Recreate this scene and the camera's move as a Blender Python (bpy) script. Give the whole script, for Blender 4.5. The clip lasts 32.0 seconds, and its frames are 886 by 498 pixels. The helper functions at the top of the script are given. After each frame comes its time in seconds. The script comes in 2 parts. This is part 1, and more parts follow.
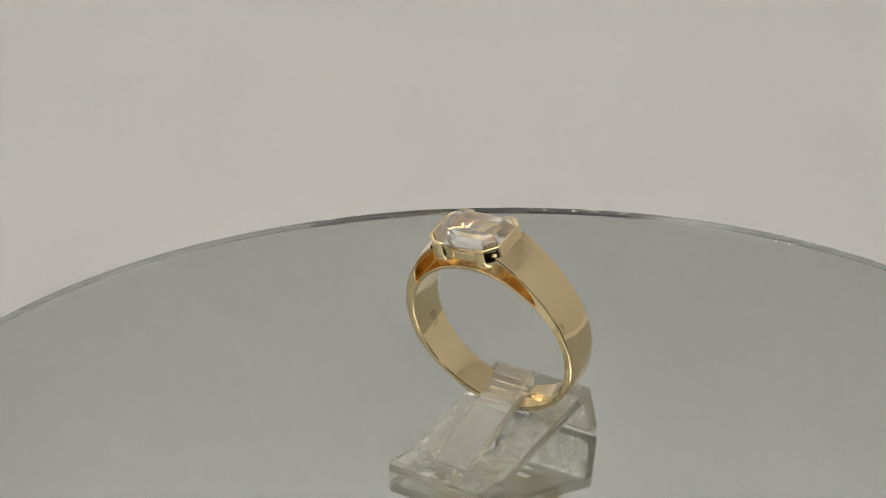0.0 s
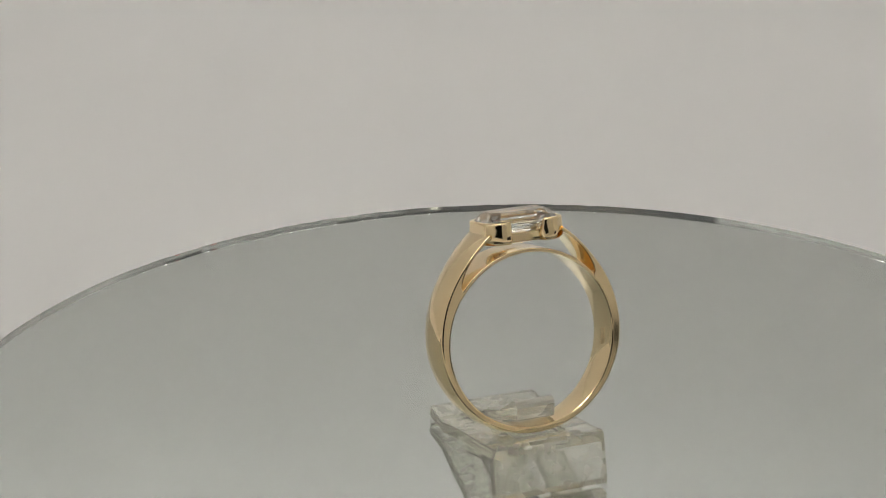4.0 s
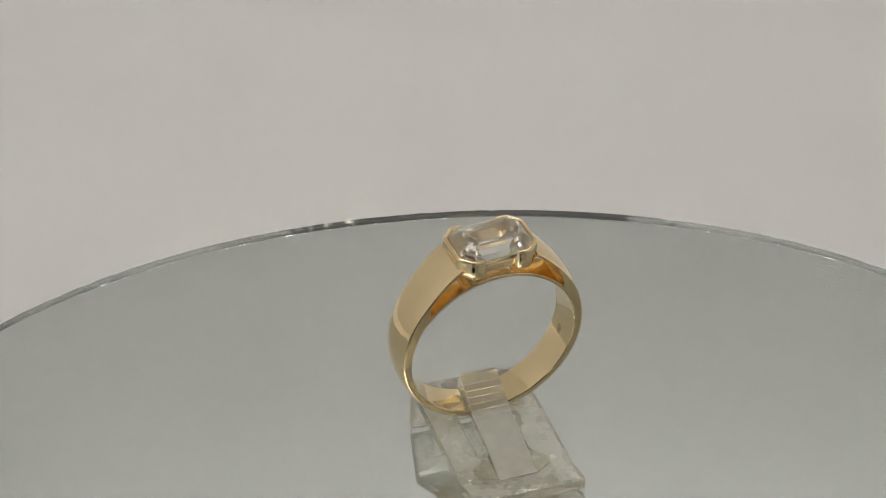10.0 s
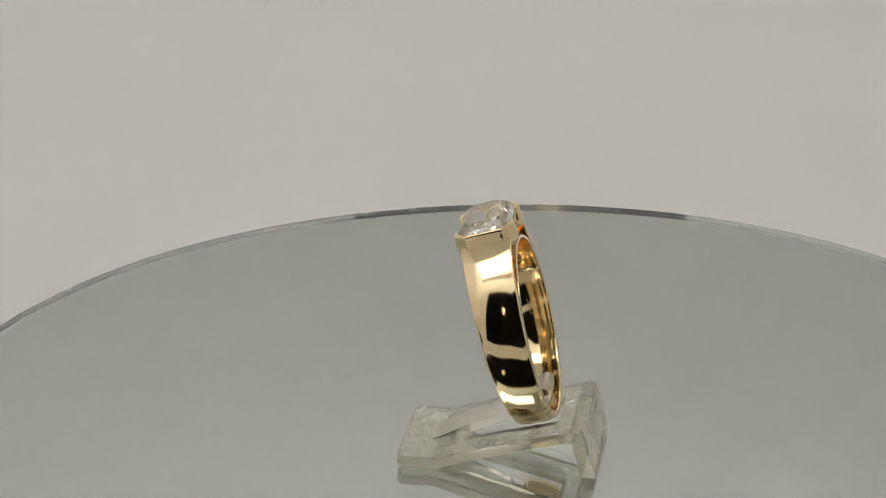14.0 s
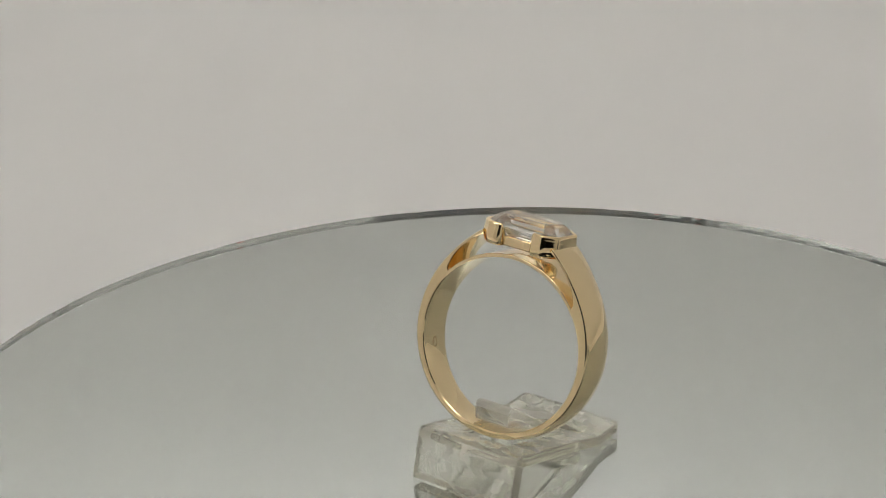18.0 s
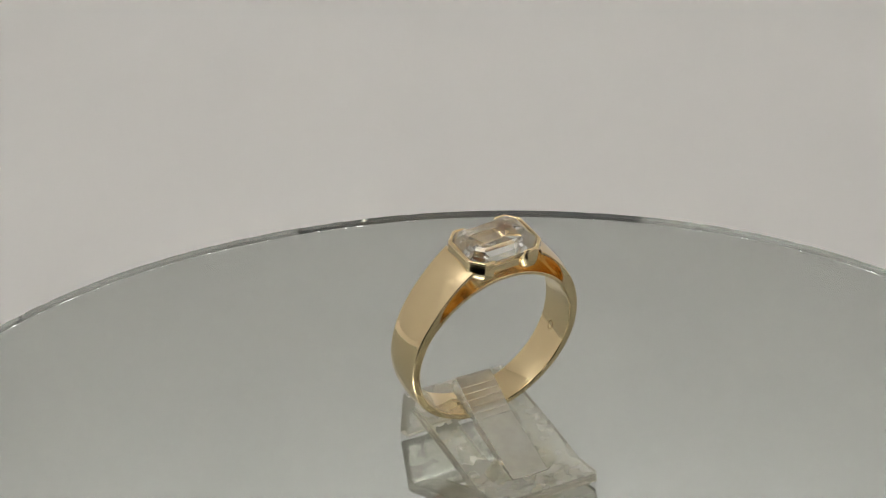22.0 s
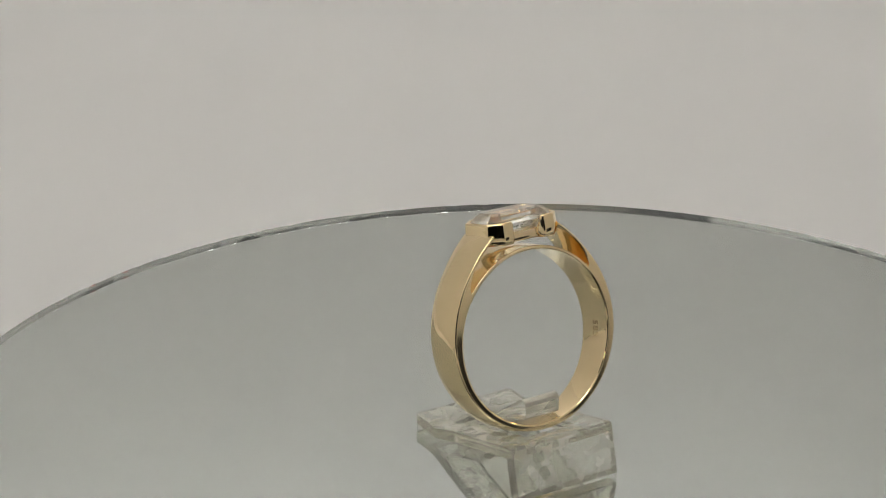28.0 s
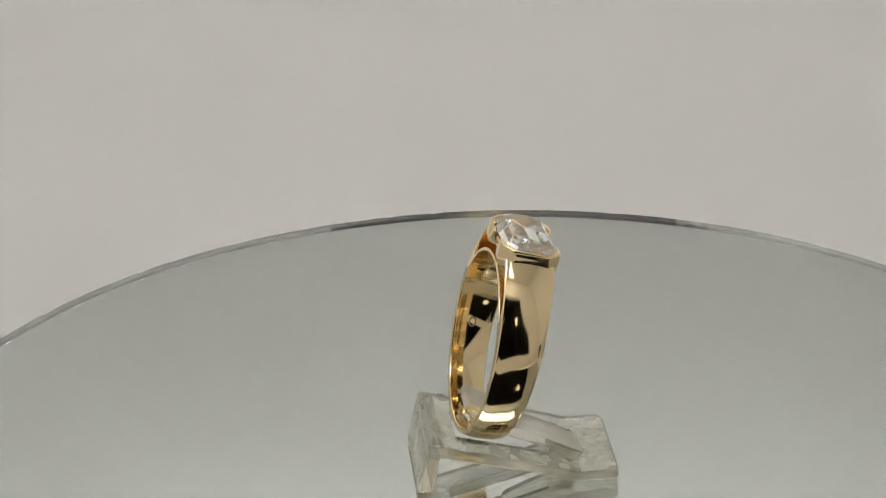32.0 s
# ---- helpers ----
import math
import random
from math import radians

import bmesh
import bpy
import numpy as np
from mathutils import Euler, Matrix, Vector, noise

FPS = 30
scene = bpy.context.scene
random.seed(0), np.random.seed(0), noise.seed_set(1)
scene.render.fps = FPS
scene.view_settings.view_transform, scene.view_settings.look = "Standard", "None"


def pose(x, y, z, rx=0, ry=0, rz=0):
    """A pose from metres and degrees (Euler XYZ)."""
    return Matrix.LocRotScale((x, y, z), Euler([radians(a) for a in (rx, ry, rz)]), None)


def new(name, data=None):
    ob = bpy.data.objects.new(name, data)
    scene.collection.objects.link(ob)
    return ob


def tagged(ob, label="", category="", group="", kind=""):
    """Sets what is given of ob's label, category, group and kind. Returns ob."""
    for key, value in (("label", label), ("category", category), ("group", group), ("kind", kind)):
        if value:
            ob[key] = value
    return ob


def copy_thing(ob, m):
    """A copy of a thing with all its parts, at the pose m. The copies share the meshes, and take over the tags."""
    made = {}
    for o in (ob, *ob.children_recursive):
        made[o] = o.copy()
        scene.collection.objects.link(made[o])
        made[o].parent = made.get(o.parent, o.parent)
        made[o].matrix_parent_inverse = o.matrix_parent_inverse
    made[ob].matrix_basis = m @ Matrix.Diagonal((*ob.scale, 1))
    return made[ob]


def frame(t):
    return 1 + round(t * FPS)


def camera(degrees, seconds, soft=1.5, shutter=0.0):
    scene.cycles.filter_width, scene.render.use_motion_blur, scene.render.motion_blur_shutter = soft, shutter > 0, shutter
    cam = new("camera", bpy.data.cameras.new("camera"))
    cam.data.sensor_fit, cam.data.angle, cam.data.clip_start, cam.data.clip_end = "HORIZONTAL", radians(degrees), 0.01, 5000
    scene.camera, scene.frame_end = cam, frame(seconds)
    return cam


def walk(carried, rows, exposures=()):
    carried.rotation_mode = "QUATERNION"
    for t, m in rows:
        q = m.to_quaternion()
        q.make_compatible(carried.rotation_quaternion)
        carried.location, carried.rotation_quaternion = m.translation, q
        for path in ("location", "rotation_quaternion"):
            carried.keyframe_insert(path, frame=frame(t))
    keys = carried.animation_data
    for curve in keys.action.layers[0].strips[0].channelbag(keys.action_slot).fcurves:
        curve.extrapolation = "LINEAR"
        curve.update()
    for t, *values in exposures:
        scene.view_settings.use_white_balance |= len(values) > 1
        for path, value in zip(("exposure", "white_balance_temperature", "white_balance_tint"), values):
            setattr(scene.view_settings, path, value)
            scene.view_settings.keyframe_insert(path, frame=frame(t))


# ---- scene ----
MM = 0.001
cam = camera(20.70, 32.0, soft=1.0)
EYE = Vector((0.0, -0.23860, 0.12855))
AIM = (Matrix.Translation(EYE) @ Matrix.Rotation(radians(1.553), 4, "Z") @ Matrix.Rotation(radians(66.480), 4, "X")
       @ Matrix.Rotation(radians(-1.321), 4, "Z"))
walk(cam, [(0.0, AIM), (32.0, AIM)], [(0.0, 0.0), (32.0, 0.0)])

# clear stone, glass and acrylic need long light paths
scene.cycles.max_bounces, scene.cycles.glossy_bounces, scene.cycles.transmission_bounces, scene.cycles.diffuse_bounces = 28, 20, 24, 12

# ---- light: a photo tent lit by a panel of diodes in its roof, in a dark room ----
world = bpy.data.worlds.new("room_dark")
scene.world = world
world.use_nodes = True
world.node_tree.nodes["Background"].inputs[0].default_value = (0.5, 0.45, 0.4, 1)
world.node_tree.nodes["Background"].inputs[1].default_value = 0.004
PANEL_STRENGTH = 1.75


# ---- materials ----
def material(name, color, rough=0.5, metal=0.0, transmission=0.0, ior=1.5, vary=0.0, scale=200.0, bump=0.0, bump_scale=900.0,
             rough_vary=0.0):
    m = bpy.data.materials.new(name)
    m.use_nodes = True
    nt = m.node_tree
    b = nt.nodes["Principled BSDF"]
    b.inputs["Base Color"].default_value = (*color, 1)
    b.inputs["Roughness"].default_value = rough
    b.inputs["Metallic"].default_value = metal
    b.inputs["IOR"].default_value = ior
    b.inputs["Transmission Weight"].default_value = transmission
    coord = nt.nodes.new("ShaderNodeTexCoord")
    if vary or rough_vary:
        n = nt.nodes.new("ShaderNodeTexNoise")
        n.inputs["Scale"].default_value = scale
        n.inputs["Detail"].default_value = 4
        nt.links.new(coord.outputs["Object"], n.inputs["Vector"])
        if vary:
            mix = nt.nodes.new("ShaderNodeMix")
            mix.data_type = "RGBA"
            mix.inputs["A"].default_value = (*[c * (1 - vary) for c in color], 1)
            mix.inputs["B"].default_value = (*[min(1, c * (1 + vary)) for c in color], 1)
            nt.links.new(n.outputs["Fac"], mix.inputs["Factor"])
            nt.links.new(mix.outputs["Result"], b.inputs["Base Color"])
        if rough_vary:
            r = nt.nodes.new("ShaderNodeMapRange")
            r.inputs["To Min"].default_value = max(0.0, rough - rough_vary)
            r.inputs["To Max"].default_value = rough + rough_vary
            nt.links.new(n.outputs["Fac"], r.inputs["Value"])
            nt.links.new(r.outputs["Result"], b.inputs["Roughness"])
    if bump:
        n2 = nt.nodes.new("ShaderNodeTexNoise")
        n2.inputs["Scale"].default_value = bump_scale
        n2.inputs["Detail"].default_value = 3
        bp = nt.nodes.new("ShaderNodeBump")
        bp.inputs["Strength"].default_value = bump
        bp.inputs["Distance"].default_value = 0.0002
        nt.links.new(coord.outputs["Object"], n2.inputs["Vector"])
        nt.links.new(n2.outputs["Fac"], bp.inputs["Height"])
        nt.links.new(bp.outputs["Normal"], b.inputs["Normal"])
    return m


def glow(name, color, strength):
    m = bpy.data.materials.new(name)
    m.use_nodes = True
    b = m.node_tree.nodes["Principled BSDF"]
    b.inputs["Base Color"].default_value = (*color, 1)
    b.inputs["Emission Color"].default_value = (*color, 1)
    b.inputs["Emission Strength"].default_value = strength
    return m


def hazy(name, clear, rough, haze, white):
    """Clear plastic with a little milky haze in it."""
    m = bpy.data.materials.new(name)
    m.use_nodes = True
    nt = m.node_tree
    nt.nodes.remove(nt.nodes["Principled BSDF"])
    out = nt.nodes["Material Output"]
    glass = nt.nodes.new("ShaderNodeBsdfGlass")
    glass.inputs["Color"].default_value = (*clear, 1)
    glass.inputs["Roughness"].default_value = rough
    glass.inputs["IOR"].default_value = 1.49
    glass.distribution = "MULTI_GGX"
    milk = nt.nodes.new("ShaderNodeBsdfTranslucent")
    milk.inputs["Color"].default_value = (*white, 1)
    flat = nt.nodes.new("ShaderNodeBsdfDiffuse")
    flat.inputs["Color"].default_value = (*white, 1)
    both = nt.nodes.new("ShaderNodeMixShader")
    both.inputs[0].default_value = 0.6
    mix = nt.nodes.new("ShaderNodeMixShader")
    coord = nt.nodes.new("ShaderNodeTexCoord")
    n = nt.nodes.new("ShaderNodeTexNoise")
    n.inputs["Scale"].default_value = 700
    n.inputs["Detail"].default_value = 4
    r = nt.nodes.new("ShaderNodeMapRange")
    r.inputs["To Min"].default_value = haze * 0.85
    r.inputs["To Max"].default_value = haze * 1.15
    bp = nt.nodes.new("ShaderNodeBump")
    bp.inputs["Strength"].default_value = 0.015
    bp.inputs["Distance"].default_value = 0.0002
    nt.links.new(coord.outputs["Object"], n.inputs["Vector"])
    nt.links.new(n.outputs["Fac"], r.inputs["Value"])
    nt.links.new(n.outputs["Fac"], bp.inputs["Height"])
    nt.links.new(bp.outputs["Normal"], glass.inputs["Normal"])
    nt.links.new(r.outputs["Result"], mix.inputs[0])
    nt.links.new(milk.outputs[0], both.inputs[1])
    nt.links.new(flat.outputs[0], both.inputs[2])
    # a share of unbent see-through is mixed in to lighten the dark refractions
    through_light = nt.nodes.new("ShaderNodeBsdfTransparent")
    through_light.inputs["Color"].default_value = (*clear, 1)
    body = nt.nodes.new("ShaderNodeMixShader")
    body.inputs[0].default_value = 0.06
    nt.links.new(glass.outputs[0], body.inputs[1])
    nt.links.new(through_light.outputs[0], body.inputs[2])
    nt.links.new(body.outputs[0], mix.inputs[1])
    nt.links.new(both.outputs[0], mix.inputs[2])
    nt.links.new(mix.outputs[0], out.inputs["Surface"])
    return m


GOLD = material("polished_yellow_gold", (0.892, 0.717, 0.432), 0.075, 1.0, vary=0.03, scale=400, rough_vary=0.02)
GOLD_WORN = material("gold_inside_worn", (0.88, 0.705, 0.43), 0.12, 1.0, vary=0.04, scale=500, rough_vary=0.03)
ENGRAVED = material("engraved_dark_gold", (0.52, 0.38, 0.2), 0.35, 1.0)
DIAMOND = material("diamond", (0.978, 1.0, 0.972), 0.0, 0.0, 1.0, 2.42)
ACRYLIC = hazy("haze_lit_acrylic", (0.999, 0.992, 0.952), 0.0, 0.25, (1.0, 0.985, 0.92))
CLEAR = hazy("polished_acrylic", (0.999, 0.994, 0.965), 0.0, 0.015, (1.0, 0.985, 0.92))
MILKY = hazy("milky_acrylic", (0.995, 0.985, 0.95), 0.0, 0.35, (1.0, 0.98, 0.92))
CUT_EDGE = hazy("frosted_acrylic_edge", (0.99, 0.976, 0.91), 0.08, 0.18, (0.99, 0.965, 0.87))
GLASS = material("mirror_glass", (0.945, 0.965, 0.96), 0.0, 0.0, 1.0, 1.5)
GLASS_EDGE = material("ground_glass_edge", (0.50, 0.78, 0.74), 0.08, 0.0, 0.92, 1.5, rough_vary=0.05, scale=900)
SILVER = material("mirror_silvering", (0.642, 0.647, 0.622), 0.01, 1.0, vary=0.01, scale=40)
RED = material("red_brown_marker", (0.22, 0.05, 0.04), 0.5)
CLOTH = material("white_tent_cloth", (0.80, 0.79, 0.772), 0.9, vary=0.015, scale=6, bump=0.1, bump_scale=1500)
BLACK = material("black_room_wall", (0.025, 0.022, 0.02), 0.9, vary=0.2, scale=2)
DARK_PLASTIC = material("dark_grey_plastic", (0.022, 0.022, 0.023), 0.6, vary=0.1, scale=80)
WHITE_PLASTIC = material("white_plastic", (0.75, 0.75, 0.73), 0.4, vary=0.03, scale=80)
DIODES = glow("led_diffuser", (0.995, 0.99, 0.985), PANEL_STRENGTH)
GLINT_DIODE = glow("glint_diode", (0.995, 0.99, 0.985), 13.0)
WALL_FILL = glow("wall_fill_glow", (0.995, 0.99, 0.985), 7.5)
LAMP_GLOW = glow("room_lamp_glow", (1.0, 0.9, 0.75), 1.6)


# ---- mesh helpers ----
def part(name, bm, mat, parent=None, label="", smooth=30):
    me = bpy.data.meshes.new(name)
    bmesh.ops.recalc_face_normals(bm, faces=bm.faces)
    for f in bm.faces:
        f.smooth = smooth > 0
    if smooth > 0:
        lim = radians(smooth)
        for e in bm.edges:
            if len(e.link_faces) == 2 and e.calc_face_angle(0) > lim:
                e.smooth = False
    bm.to_mesh(me)
    bm.free()
    me.materials.append(mat)
    ob = new(name, me)
    if parent:
        ob.parent = parent
    if label:
        ob["label"] = label
    return ob


def loft(sections, closed_path=False, bm=None):
    """Skin a list of equal closed loops of points (mm)."""
    bm = bm or bmesh.new()
    rings = [[bm.verts.new(Vector(p) * MM) for p in s] for s in sections]
    n = len(rings[0])
    pairs = list(zip(rings, rings[1:]))
    if closed_path:
        pairs.append((rings[-1], rings[0]))
    for a, b in pairs:
        for i in range(n):
            j = (i + 1) % n
            bm.faces.new((a[i], a[j], b[j], b[i]))
    if not closed_path:
        bm.faces.new(rings[0])
        bm.faces.new(list(reversed(rings[-1])))
    return bm


def box(x0, x1, y0, y1, z0, z1, bevel=0.0, seg=2):
    """A box in mm with rounded edges."""
    bm = bmesh.new()
    bmesh.ops.create_cube(bm, size=1.0)
    for v in bm.verts:
        v.co = Vector(((x0 + x1) / 2 + v.co.x * (x1 - x0), (y0 + y1) / 2 + v.co.y * (y1 - y0), (z0 + z1) / 2 + v.co.z * (z1 - z0))) * MM
    if bevel:
        bmesh.ops.bevel(bm, geom=bm.edges[:], offset=bevel * MM, segments=seg, affect="EDGES", profile=0.5)
    return bm


def prism(outline, x0, x1, bevel=0.0, seg=2):
    """An outline of (y, z) in mm, extruded along x."""
    bm = bmesh.new()
    a = [bm.verts.new(Vector((x0, y, z)) * MM) for y, z in outline]
    b = [bm.verts.new(Vector((x1, y, z)) * MM) for y, z in outline]
    bm.faces.new(a)
    bm.faces.new(list(reversed(b)))
    for i in range(len(a)):
        j = (i + 1) % len(a)
        bm.faces.new((a[i], b[i], b[j], a[j]))
    bmesh.ops.recalc_face_normals(bm, faces=bm.faces)
    if bevel:
        bmesh.ops.bevel(bm, geom=bm.edges[:], offset=bevel * MM, segments=seg, affect="EDGES", profile=0.5)
    return bm


def smooth_curve(keys, x):
    """Smooth interpolation through sorted (x, value) keys."""
    xs = [k[0] for k in keys]
    vs = [k[1] for k in keys]
    if x <= xs[0]:
        return vs[0]
    if x >= xs[-1]:
        return vs[-1]
    i = max(k for k in range(len(xs) - 1) if xs[k] <= x)

    def slope(k):
        if k == 0 or k == len(xs) - 1:
            a, b = (0, 1) if k == 0 else (k - 1, k)
        else:
            a, b = k - 1, k + 1
        return (vs[b] - vs[a]) / (xs[b] - xs[a])
    h = xs[i + 1] - xs[i]
    u = (x - xs[i]) / h
    return ((2 * u ** 3 - 3 * u ** 2 + 1) * vs[i] + (u ** 3 - 2 * u ** 2 + u) * h * slope(i)
            + (-2 * u ** 3 + 3 * u ** 2) * vs[i + 1] + (u ** 3 - u ** 2) * h * slope(i + 1))


# ---- the tent (mm, floor below the turntable) ----
FLOOR_Z, ROOF_Z = -45.0, 430.0
FRONT_Y, BACK_Y, SIDE_X = -228.0, 420.0, 310.0
OPEN_W, OPEN_E, OPEN_LOW, OPEN_TOP = -185.0, 165.0, 9.0, 284.0


def tent():
    # floor that sweeps up into the back wall, one bent sheet
    prof = [(FRONT_Y, FLOOR_Z)]
    rad = 120.0
    for k in range(19):
        a = radians(-90 + 5 * k)
        prof.append((BACK_Y - rad + rad * math.cos(a), FLOOR_Z + rad + rad * math.sin(a)))
    prof.append((BACK_Y, ROOF_Z))
    outer = [(y + (8 if i > 9 else 0), z - (8 if i <= 10 else 0)) for i, (y, z) in enumerate(prof)]
    bm = bmesh.new()
    w = SIDE_X
    loops = []
    for x in (-w, w):
        loops.append([bm.verts.new(Vector((x, y, z)) * MM) for y, z in prof + outer[::-1]])
    n = len(loops[0])
    for i in range(n):
        j = (i + 1) % n
        bm.faces.new((loops[0][i], loops[0][j], loops[1][j], loops[1][i]))
    tagged(part("floor", bm, CLOTH), "seamless white cloth floor sweeping up into a back wall", "floor", kind="structure")
    for name, x0, x1 in (("wall_west", -w - 10, -w), ("wall_east", w, w + 10)):
        tagged(part(name, box(x0, x1, FRONT_Y, BACK_Y + 8, FLOOR_Z - 8, ROOF_Z), CLOTH), "plain white cloth side wall of a photo tent", "wall", kind="structure")
    tagged(part("ceiling", box(-w - 10, w + 10, FRONT_Y - 10, BACK_Y + 8, ROOF_Z, ROOF_Z + 10), CLOTH), "plain white cloth roof of a photo tent", "ceiling", kind="structure")
    y0, y1 = FRONT_Y - 10, FRONT_Y
    # front wall: a sheet with one rectangular opening through it
    bm = bmesh.new()
    outs = [(-w - 10, FLOOR_Z - 8), (w + 10, FLOOR_Z - 8), (w + 10, ROOF_Z), (-w - 10, ROOF_Z)]
    ins = [(OPEN_W, OPEN_LOW), (OPEN_E, OPEN_LOW), (OPEN_E, OPEN_TOP), (OPEN_W, OPEN_TOP)]
    v = {}
    for key, pts in (("o", outs), ("i", ins)):
        for yy in (y0, y1):
            v[key, yy] = [bm.verts.new(Vector((x, yy, z)) * MM) for x, z in pts]
    for k in range(4):
        j = (k + 1) % 4
        for yy in (y0, y1):
            bm.faces.new((v["o", yy][k], v["o", yy][j], v["i", yy][j], v["i", yy][k]))
        bm.faces.new((v["i", y0][k], v["i", y0][j], v["i", y1][j], v["i", y1][k]))
        bm.faces.new((v["o", y0][k], v["o", y0][j], v["o", y1][j], v["o", y1][k]))
    tagged(part("wall_south", bm, CLOTH), "white cloth front of a photo tent with a rectangular opening", "wall", kind="structure")


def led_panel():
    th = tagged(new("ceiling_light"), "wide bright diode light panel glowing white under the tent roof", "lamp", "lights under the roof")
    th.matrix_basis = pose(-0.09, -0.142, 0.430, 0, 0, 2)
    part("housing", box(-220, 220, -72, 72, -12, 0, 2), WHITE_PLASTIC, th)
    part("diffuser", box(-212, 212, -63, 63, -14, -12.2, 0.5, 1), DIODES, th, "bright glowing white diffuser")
    # bars brighter than the panel, added to put glints in stone and acrylic
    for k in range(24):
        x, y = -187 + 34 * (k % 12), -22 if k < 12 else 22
        part("diode", box(x - 15, x + 15, y - 4, y + 4, -15.6, -14.2, 0.4, 1), GLINT_DIODE, th, "long very bright bar added for glints")


def wall_fill():
    """Added fill strip, out of view, that throws light down the upper back wall."""
    th = tagged(new("ceiling_light"), "slim added fill strip, out of view, brightening the upper back wall", "lamp", "lights under the roof")
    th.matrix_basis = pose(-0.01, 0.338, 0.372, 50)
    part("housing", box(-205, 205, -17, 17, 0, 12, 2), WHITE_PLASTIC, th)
    part("diffuser", box(-200, 200, -14, 14, -1.2, -0.2, 0.3, 1), WALL_FILL, th, "glowing white diffuser")


def adapter():
    # unidentified dark block, added to give the black spot reflected in the band
    th = tagged(new("dark_block"), "small black block added for the dark spot mirrored in the band", "adapter")
    th.matrix_basis = pose(0.262, -0.135, FLOOR_Z * MM, 0, 0, 62)
    part("case", box(-47, 47, -18, 18, 0, 54, 5, 3), DARK_PLASTIC, th)
    part("top_plate", box(-20, 20, -10, 10, 54, 57, 1), DARK_PLASTIC, th)


def dark_room():
    r, low = 820.0, FLOOR_Z - 9
    for name, b in (("wall_room_south", (-r, r, -r - 50, -r, low, r)), ("wall_room_north", (-r, r, r, r + 50, low, r)),
                    ("wall_room_west", (-r - 50, -r, -r - 50, r + 50, low, r)), ("wall_room_east", (r, r + 50, -r - 50, r + 50, low, r)),
                    ("ceiling_room", (-r - 50, r + 50, -r - 50, r + 50, r, r + 50)), ("floor_room", (-r - 50, r + 50, -r - 50, r + 50, low - 50, low))):
        tagged(part(name, box(*b), BLACK), "dark surface of the unlit room around the tent", name.split("_")[0], kind="structure")
    lamp = tagged(new("table_lamp"), "slim lamp with a narrow glowing shade in the dark room", "lamp", "lamps in the room")
    lamp.matrix_basis = pose(-0.19, -0.62, low * MM)
    secs = [[(r * math.cos(2 * math.pi * i / 24), r * math.sin(2 * math.pi * i / 24), z) for i in range(24)] for r, z in ((60, 0), (60, 6), (52, 12), (12, 16))]
    part("base", loft(secs), DARK_PLASTIC, lamp)
    secs = [[(r * math.cos(2 * math.pi * i / 16), r * math.sin(2 * math.pi * i / 16), z) for i in range(16)] for r, z in ((9, 15), (9, 402))]
    part("pole", loft(secs), DARK_PLASTIC, lamp)
    secs = [[(r * math.cos(2 * math.pi * i / 24), r * math.sin(2 * math.pi * i / 24), z) for i in range(24)] for r, z in ((8, 402), (14, 407), (30, 482), (24, 488))]
    part("shade", loft(secs), LAMP_GLOW, lamp, "tapered glowing shade")
    copy_thing(lamp, pose(0.28, -0.62, low * MM))


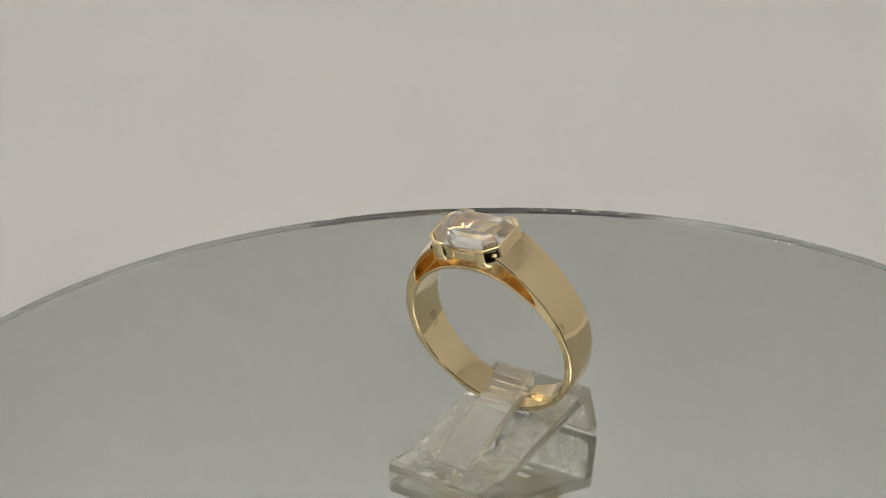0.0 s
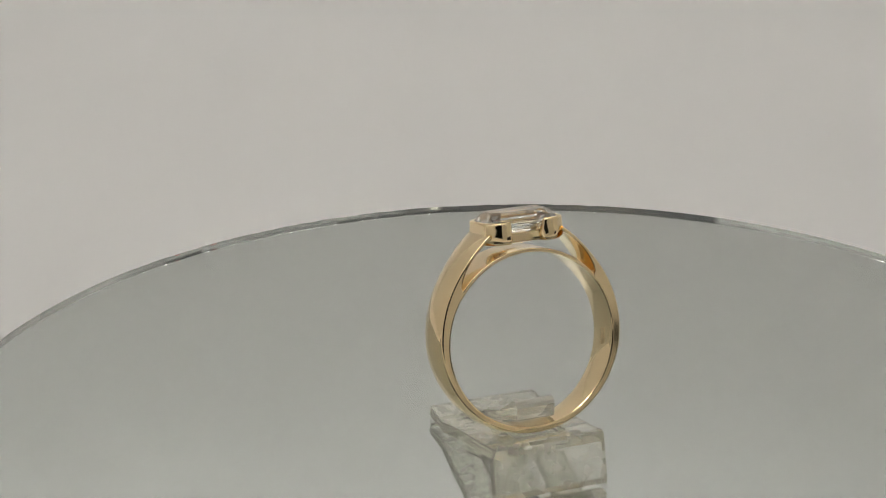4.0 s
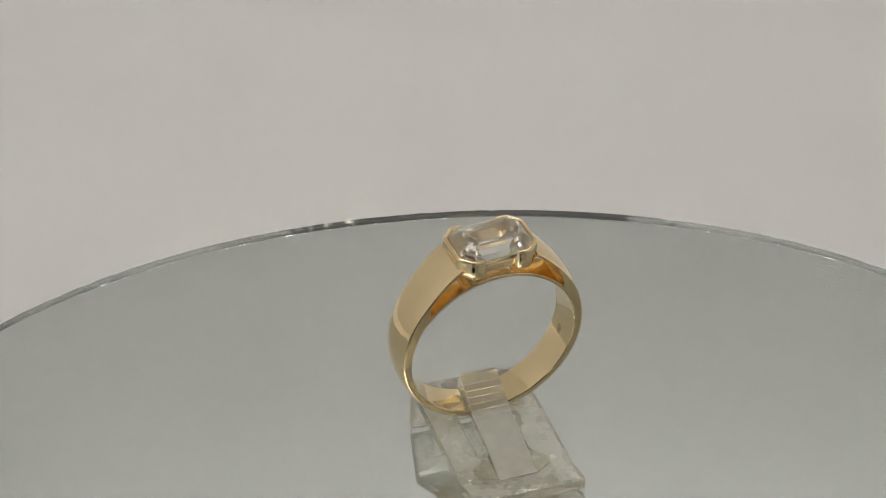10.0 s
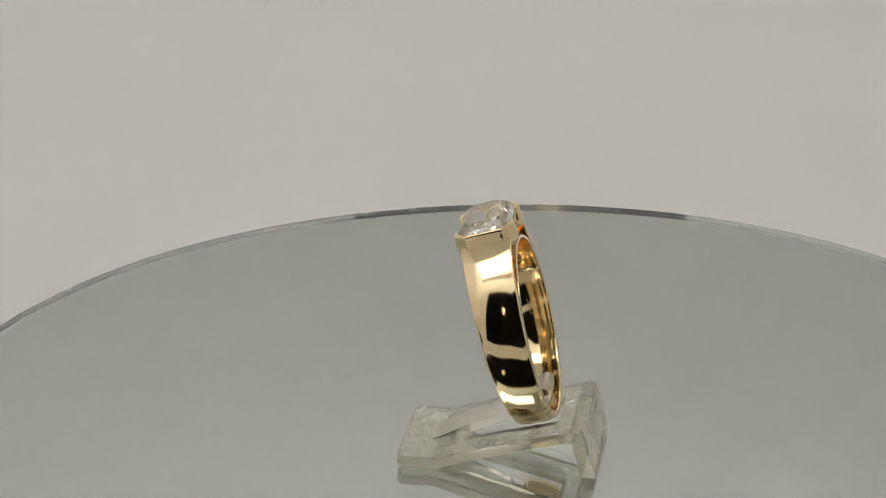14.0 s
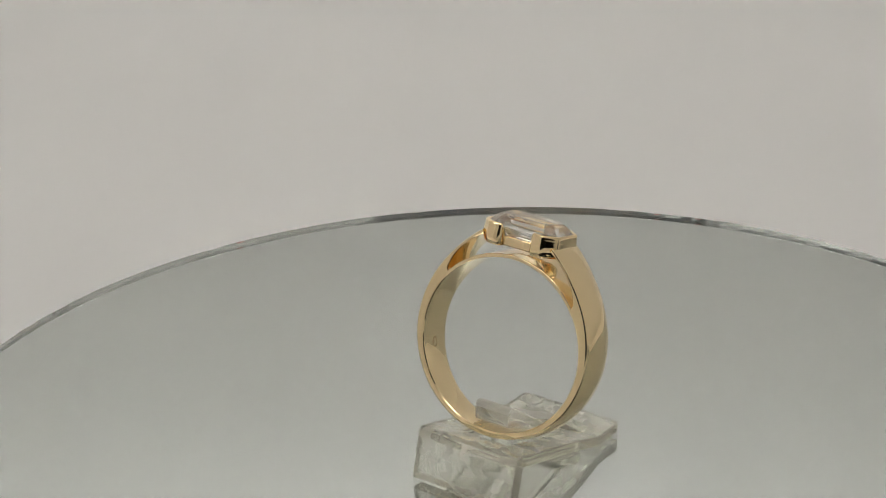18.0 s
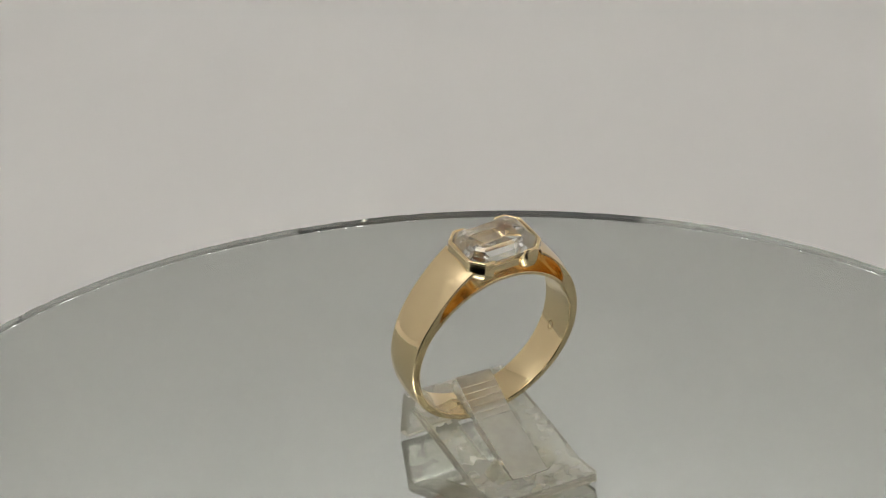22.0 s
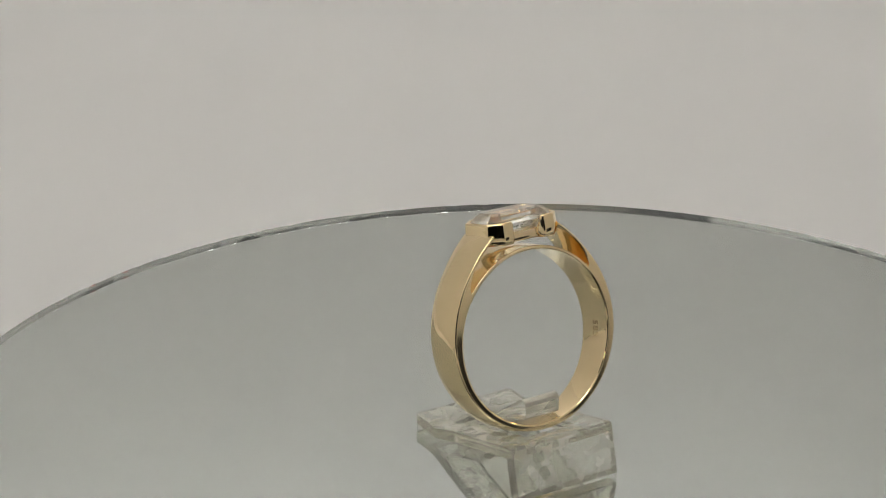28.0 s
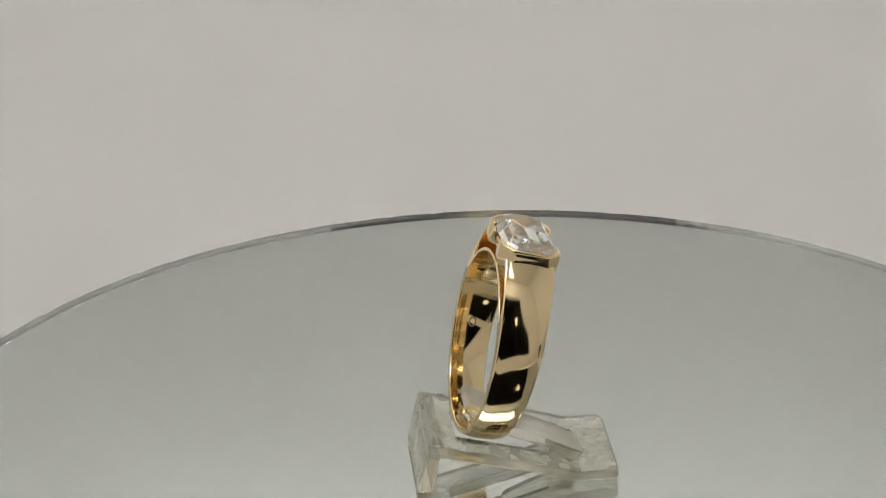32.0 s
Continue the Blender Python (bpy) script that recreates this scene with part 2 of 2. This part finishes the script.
# ---- the turning things ----
def mirror_disc():
    th = tagged(new("mirror_disc"), "round turning mirror of thin glass with a chipped edge", "mirror")
    R, t = 71.05, 1.5
    cx, cy = -4.32, 0.95
    rng = random.Random(4)
    n = 900

    def wave(a):
        """The rim is not quite round."""
        return 0.05 * math.sin(5 * a + 1.0) + 0.035 * math.sin(11 * a + 2.6) + 0.012 * math.sin(31 * a)
    prof = [(0.05, 0.0), (0.0, -0.05), (0.0, -t)]
    bm = bmesh.new()
    # small chips along the upper arris, in loose clusters
    chip = [0.0] * n
    for _ in range(16):
        mid, many = rng.randrange(n), rng.randint(3, 14)
        for _ in range(many):
            c, wd, dp = int(mid + rng.gauss(0, 14)), rng.randint(0, 2), rng.uniform(0.03, 0.16)
            for k in range(-wd, wd + 1):
                chip[(c + k) % n] = max(chip[(c + k) % n], dp * (1 - abs(k) / (wd + 1)))
    rings = []
    for pi, (ins, z) in enumerate(prof):
        ring = []
        for i in range(n):
            a = 2 * math.pi * i / n
            rr = R - ins + wave(a) - chip[i] * (1.6, 0.9, 0.0)[pi]
            ring.append(bm.verts.new(Vector((cx + rr * math.cos(a), cy + rr * math.sin(a), z - (chip[i] * 0.5 if pi == 1 else 0.0))) * MM))
        rings.append(ring)
    for a, b in zip(rings, rings[1:]):
        for i in range(n):
            j = (i + 1) % n
            bm.faces.new((a[i], b[i], b[j], a[j]))
    bm.faces.new(rings[0])
    bm.faces.new(list(reversed(rings[-1])))
    pane = part("glass", bm, GLASS, th, "clear polished glass")
    pane.data.materials.append(GLASS_EDGE)
    for f in pane.data.polygons:
        f.material_index = 1 if abs(f.normal.z) < 0.5 else 0
    bm = bmesh.new()
    lo = []
    for z in (-t - 0.004, -t - 0.4):
        lo.append([bm.verts.new(Vector((cx + (R + wave(2 * math.pi * i / 450)) * math.cos(2 * math.pi * i / 450),
                                        cy + (R + wave(2 * math.pi * i / 450)) * math.sin(2 * math.pi * i / 450), z)) * MM) for i in range(450)])
    for i in range(450):
        j = (i + 1) % 450
        bm.faces.new((lo[0][i], lo[1][i], lo[1][j], lo[0][j]))
    bm.faces.new(lo[0])
    bm.faces.new(list(reversed(lo[1])))
    part("silver_backing", bm, SILVER, th, "silvered mirror backing")
    for deg, size in ((-27.8, 0.55), (-74.8, 0.45), (-79.4, 0.5)):
        a = radians(deg)
        bm = bmesh.new()
        bmesh.ops.create_icosphere(bm, subdivisions=2, radius=1.0)
        for v in bm.verts:
            v.co = Vector((v.co.x * 0.22, v.co.y * size, v.co.z * 0.3)) * MM
        o = part("paint_mark", bm, RED, th, "red-brown spot of paint on the rim")
        o.matrix_basis = pose((cx + (R - 0.1) * math.cos(a)) * MM, (cy + (R - 0.1) * math.sin(a)) * MM, -0.35 * MM, 0, 0, deg)
    return th


def turntable_base():
    th = tagged(new("turntable_base"), "low round white motor base under the mirror", "turntable")
    secs = []
    for r, z in ((48, FLOOR_Z), (50, FLOOR_Z + 2), (50, -14), (46, -11), (12, -10), (12, -3.6)):
        secs.append([(r * math.cos(2 * math.pi * i / 64), r * math.sin(2 * math.pi * i / 64), z) for i in range(64)])
    part("body", loft(secs), WHITE_PLASTIC, th)
    return th


DOME_KEYS = [(-90, 0.20), (-30, 0.26), (0, 0.27), (30, 0.33), (50, 0.36), (62, 0.30), (70, 0.22)]
W_KEYS = [(-90, 2.0), (-40, 2.12), (0, 2.38), (40, 2.62), (70, 2.85)]
OUT_KEYS = [(-90, 10.48), (-45, 10.58), (0, 10.82), (17, 11.0), (36, 11.38), (50, 11.83), (62, 12.41), (70, 12.86)]
IN_KEYS = [(39, 10.05), (44, 10.55), (50, 11.0), (60, 11.6), (70, 12.1)]
TIP = 39.5
HOLE = 9.5
LEAN = 0.012


def section(phi, r0, r1, w, dome=0.10, e=0.20, e_in=0.30):
    """A rounded cross-section of the band at the angle phi: across the finger and outwards."""
    e = min(e, (r1 - r0) * 0.4)
    e_in = min(e_in, (r1 - r0) * 0.45)
    half = [(k / 8 * (w - e - 0.04), r1 - dome * (k / 8) ** 2.6) for k in range(9)]
    half.append((w - e, r1 - dome))
    for k in range(1, 5):
        a = radians(90 - 22.5 * k)
        half.append((w - e + e * math.cos(a), r1 - dome - e + e * math.sin(a)))
    half.append((w, r1 - dome - e - 0.03))
    # the inside is slightly rounded across, for comfort
    edge = r0 + 0.07
    half.append((w, edge + e_in + 0.03))
    for k in range(0, 4):
        a = radians(-30 * k)
        half.append((w - e_in + e_in * math.cos(a), edge + e_in + e_in * math.sin(a)))
    for k in range(6, 0, -1):
        half.append((k / 6 * (w - e_in - 0.04), edge - 0.14 + 0.14 * (k / 6) ** 2))
    pts = half + [(0, edge - 0.14)] + [(-y, r) for y, r in reversed(half[1:])]
    # the sides lean in a little towards the outside
    pts = [(y * (1 - LEAN * (r - HOLE)), r) for y, r in pts]
    c, sn = math.cos(radians(phi)), math.sin(radians(phi))
    return [(r * c, y, r * sn) for y, r in pts]


GIRDLE, TABLE_Z = 12.8, 14.0
SA, SB, SC = 4.25, 2.95, 1.15


def octagon(inset, z, a=SA, b=SB, c=SC):
    a, b = a - inset, b - inset
    c = max(0.05, min(c - inset * 0.42, b - 0.03))
    return [(a, -b + c, z), (a, b - c, z), (a - c, b, z), (-a + c, b, z), (-a, b - c, z), (-a, -b + c, z), (-a + c, -b, z), (a - c, -b, z)]


def ring():
    th = tagged(new("ring"), "polished yellow gold ring with an emerald-cut diamond, clipped upright", "ring")
    # band and shoulders, from one side of the head round below to the other
    secs = []
    for k in range(0, 161):
        phi = 70 - k * (70 + 250) / 160
        f = phi if phi >= -90 else -180 - phi
        solid = f <= TIP
        r0 = HOLE if solid else smooth_curve(IN_KEYS, f)
        secs.append(section(phi, r0, smooth_curve(OUT_KEYS, f), smooth_curve(W_KEYS, f), smooth_curve(DOME_KEYS, f) * 0.9, 0.2, 0.2))
    part("shank", loft(secs), GOLD, th, "polished gold band widening towards the stone")
    # thin band that arches under the head
    secs = []
    for k in range(0, 41):
        phi = 34 + k * (180 - 68) / 40
        f = phi if phi <= 90 else 180 - phi
        secs.append(section(phi, HOLE + 0.004, 10.0, smooth_curve(W_KEYS, min(f, 50)) - 0.01, 0.02, 0.1, 0.1))
    part("inner_band", loft(secs), GOLD_WORN, th, "thin gold band under the stone")
    # the two ends of the setting, each wrapped round two corners of the stone
    for sgn in (1, -1):
        prof = [(0.36, 12.66), (0.38, 12.88), (0.33, 13.03), (0.22, 13.12), (0.10, 13.13), (0.0, 13.06), (-0.02, 12.95), (-0.02, 12.80), (-0.30, 12.2),
                (-0.80, 11.0), (-0.60, 10.72), (0.16, 10.70), (0.25, 10.78), (0.32, 10.98), (0.39, 11.32), (0.42, 11.7), (0.41, 12.05), (0.38, 12.4)]
        path_secs = []
        for idx in range(18):
            sec = []
            for off, z in prof:
                o = octagon(-off, z)
                p0, p1, p2, p3 = o[7], o[0], o[1], o[2]
                L = 1.15
                start = (p0[0] - L, p0[1], z)
                end = (p3[0] - L, p3[1], z)
                chain = [Vector(p) for p in (start, p0, p1, p2, p3, end)]
                if idx in (0, 17):
                    q = chain[0 if idx == 0 else 5]
                else:
                    # each corner is rounded in four points
                    k, u = 1 + (idx - 1) // 4, ((idx - 1) % 4) / 3
                    c = chain[k]
                    f0 = c + (chain[k - 1] - c).normalized() * 0.26
                    f1 = c + (chain[k + 1] - c).normalized() * 0.26
                    q = f0 * (1 - u) ** 2 + c * 2 * u * (1 - u) + f1 * u ** 2
                sec.append((q[0] * sgn, q[1], q[2]))
            path_secs.append(sec)
        # the two free ends are rounded over
        for at, ahead in ((0, 1), (-1, -2)):
            way = (Vector(path_secs[at][0]) - Vector(path_secs[ahead][0])).normalized() * 0.16
            mid = sum((Vector(p) for p in path_secs[at]), Vector()) / len(prof)
            cap = [tuple(mid + (Vector(p) - mid) * 0.80 + way) for p in path_secs[at]]
            path_secs = [cap] + path_secs if at == 0 else path_secs + [cap]
        part("bezel_end", loft(path_secs), GOLD, th, "gold end wall holding two corners of the stone", smooth=60)
    for y in (2.35, -2.35):
        part("rail", box(-2.4, 2.4, y - 0.22, y + 0.22, 10.75, 11.85, 0.19, 3), GOLD, th, "narrow gold side rail")
    # the stone, cut in steps
    bm = bmesh.new()
    levels = [(1.18, TABLE_Z), (0.78, TABLE_Z - 0.25), (0.36, TABLE_Z - 0.66), (0.0, GIRDLE + 0.06), (0.0, GIRDLE - 0.06), (0.50, 12.06),
              (1.40, 11.04), (2.87, 10.28)]
    rings = [[bm.verts.new(Vector(p) * MM) for p in octagon(i, z)] for i, z in levels]
    for a, b in zip(rings, rings[1:]):
        for i in range(8):
            j = (i + 1) % 8
            bm.faces.new((a[i], b[i], b[j], a[j]))
    bm.faces.new(rings[0])
    bm.faces.new(list(reversed(rings[-1])))
    part("diamond", bm, DIAMOND, th, "clear step-cut rectangular diamond with cut corners", smooth=0)
    # marks struck inside the band
    text = bpy.data.curves.new("stamp", "FONT")
    text.body, text.size, text.align_x, text.align_y = "585", 1.3, "CENTER", "CENTER"
    tob = bpy.data.objects.new("stamp", text)
    scene.collection.objects.link(tob)
    bpy.context.view_layer.update()
    me = bpy.data.meshes.new_from_object(tob.evaluated_get(bpy.context.evaluated_depsgraph_get()))
    bpy.data.objects.remove(tob)
    bm = bmesh.new()
    bm.from_mesh(me)
    base = 187.0
    for v in bm.verts:
        a = radians(base + v.co.x / HOLE * 57.3)
        y = v.co.y + 0.3
        rr = HOLE - 0.083 + 0.14 * (y / 1.75) ** 2
        v.co = Vector((rr * math.cos(a), y, rr * math.sin(a))) * MM
    part("hallmark", bm, ENGRAVED, th, "small struck number", smooth=0)
    bm = bmesh.new()
    o = [[], []]
    for i in range(24):
        a = 2 * math.pi * i / 24
        for k, s in enumerate((1.0, 0.68)):
            ang = radians(-15.0 + 0.62 * s * math.sin(a) / HOLE * 57.3)
            y = 0.2 + 0.42 * s * math.cos(a)
            rr = HOLE - 0.083 + 0.14 * (y / 1.75) ** 2
            o[k].append(bm.verts.new(Vector((rr * math.cos(ang), y, rr * math.sin(ang))) * MM))
    for i in range(24):
        j = (i + 1) % 24
        bm.faces.new((o[0][i], o[0][j], o[1][j], o[1][i]))
    part("hallmark", bm, ENGRAVED, th, "small struck oval mark", smooth=0)
    return th


def ring_stand():
    """Clear clip of bent sheet: a flat foot, a sloping plate with a slot, a splayed back leg, and a tongue that holds the band down."""
    th = tagged(new("ring_stand"), "clear acrylic clip stand holding the ring on the mirror", "ring stand")
    w, s0, s1 = 6.45, -3.15, 2.65
    # the sheet along its length: outer face (y, z), inner face (y, z)
    sheet = [((-11.42, 0.84), (-11.42, 0.34)), ((-11.2, 1.10), (-11.25, 0.02)), ((-10.6, 1.20), (-10.6, 0.02)), ((-7.3, 1.16), (-6.9, 0.02)),
             ((-6.5, 1.34), (-6.1, 0.14)), ((-4.3, 2.10), (-3.9, 0.84)),
             ((-1.6, 2.92), (-1.3, 1.66)), ((6.2, 4.95), (6.2, 3.62)), ((8.3, 5.55), (7.75, 4.02)), ((9.0, 5.68), (8.0, 3.96)),
             ((9.34, 5.50), (8.16, 3.7)), ((9.46, 5.1), (8.25, 3.2)), ((10.7, 0.02), (9.1, 0.02))]
    slot = (5, 6)
    bm = bmesh.new()
    v = {}
    for i, sides in enumerate(sheet):
        f = (0.87, 0.955)[i] if i < 2 else 1.0
        for j, x in enumerate((-w * f, s0, s1, w * f)):
            for k, (y, z) in enumerate(sides):
                v[i, j, k] = bm.verts.new(Vector((x, y, z)) * MM)
    solid = {(i, j) for i in range(len(sheet) - 1) for j in range(3) if not (j == 1 and i in slot)}
    for i, j in sorted(solid):
        for k in (0, 1):
            bm.faces.new((v[i, j, k], v[i + 1, j, k], v[i + 1, j + 1, k], v[i, j + 1, k]))
        for (di, dj), (p, q) in {(-1, 0): ((i, j), (i, j + 1)), (1, 0): ((i + 1, j), (i + 1, j + 1)),
                                 (0, -1): ((i, j), (i + 1, j)), (0, 1): ((i, j + 1), (i + 1, j + 1))}.items():
            if (i + di, j + dj) not in solid:
                bm.faces.new((v[p + (0,)], v[q + (0,)], v[q + (1,)], v[p + (1,)]))
    bmesh.ops.recalc_face_normals(bm, faces=bm.faces)
    sharp = [e for e in bm.edges if len(e.link_faces) == 2 and e.calc_face_angle(0) > radians(50)]
    bmesh.ops.bevel(bm, geom=sharp, offset=0.17 * MM, segments=2, affect="EDGES", profile=0.5)
    base = part("base", bm, CLEAR, th, "clear bent sheet with a flat foot, a slot and a back leg", smooth=7)
    base.data.materials.append(CUT_EDGE)
    base.data.materials.append(ACRYLIC)
    # haze on upward and outer back faces only, lightening them for light the sheet catches
    for f in base.data.polygons:
        n, c = f.normal, f.center / MM
        if (abs(n.x) > 0.9 and abs(c.x) > 5.0) or (n.y < -0.7 and c.y < -11.0) or (n.z < -0.9 and c.y > 8.8):
            f.material_index = 1
        elif n.z > 0.3 or (n.y > 0.7 and c.y > 9.0):
            f.material_index = 2
    # the tongue stands on the foot, thickens to its free end, and is toothed underneath where it grips the band
    under = [(-8.0, 1.22), (-6.6, 1.36), (-5.4, 1.76), (-4.3, 2.14), (-2.2, 2.95), (0.4, 4.12)]
    for k in range(6):
        y0, z0 = 0.75 + k * 0.72, 4.55 + k * 0.29
        under += [(y0, z0 + 0.28), (y0 + 0.50, z0 + 0.18)]
    over = [(5.0, 6.5), (4.98, 7.75), (4.86, 8.12), (4.55, 8.32), (4.1, 8.3)]
    for k in range(6):
        y0, z0 = 3.6 - 0.66 * k, 7.95 - 0.495 * k
        over += [(y0, z0 + 0.04), (y0 - 0.50, z0 - 0.26), (y0 - 0.54, z0 - 0.40)]
    over += [(-1.2, 4.64), (-2.3, 4.16), (-4.3, 3.22), (-5.4, 2.64), (-6.4, 2.06), (-7.2, 1.63), (-8.0, 1.36)]
    tongue = part("tongue", prism(under + over, -2.35, 2.0), CLEAR, th, "raised milky tongue with fine ridges", smooth=0)
    tongue.data.materials.append(MILKY)
    # milk on the upward faces only, which keeps the tongue bright
    for f in tongue.data.polygons:
        f.material_index = 1 if f.normal.z > 0.1 else 0
    # webs slant down from the root of the tongue on both sides
    for x0, way in ((2.02, 1), (-2.37, -1)):
        bm = bmesh.new()
        p = [bm.verts.new(Vector((x0 + way * dx, y, z)) * MM) for dx, y, z in
             ((0, -8.0, 1.28), (0, -7.8, 1.22), (2.2, -6.3, 1.43), (2.2, -6.0, 1.55), (0, -4.9, 2.85), (0, -4.6, 2.75), (0, -4.5, 2.16), (1.8, -5.2, 1.86))]
        bmesh.ops.convex_hull(bm, input=p)
        part("web", bm, CLEAR, th, "small clear slanting web", smooth=8)
    return th


def motions():
    tilt = Matrix.Rotation(-0.0092, 4, "X") @ Matrix.Rotation(-0.0186, 4, "Y")
    spin = [(0.0, 688.31), (2.0, 627.00), (4.0, 566.60), (6.0, 506.90), (8.0, 446.53), (10.0, 386.05), (12.0, 325.79),
            (14.0, 266.87), (16.0, 208.33), (18.0, 150.43), (20.0, 93.52), (22.0, 35.41), (24.0, -23.85),
            (26.0, -83.45), (28.0, -142.04), (30.0, -199.84), (32.0, -257.65)]
    times = [k * 0.5 for k in range(65)]
    turn = [(t, Matrix.Rotation(radians(smooth_curve(spin, t)), 4, "Z") @ tilt) for t in times]
    walk(DISC, turn)
    walk(STAND, [(t, m @ pose(-1.35 * MM, 0, 0, 0, 0, -5.6)) for t, m in turn])
    walk(RING, [(t, m @ pose(-1.30 * MM, 1.40 * MM, 14.48 * MM, 16.0, 0, -2.0) @ pose(0, 0, 0, 0, -2.3, 0)) for t, m in turn])


tent()
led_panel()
wall_fill()
adapter()
dark_room()
turntable_base()
DISC = mirror_disc()
STAND = ring_stand()
RING = ring()
motions()
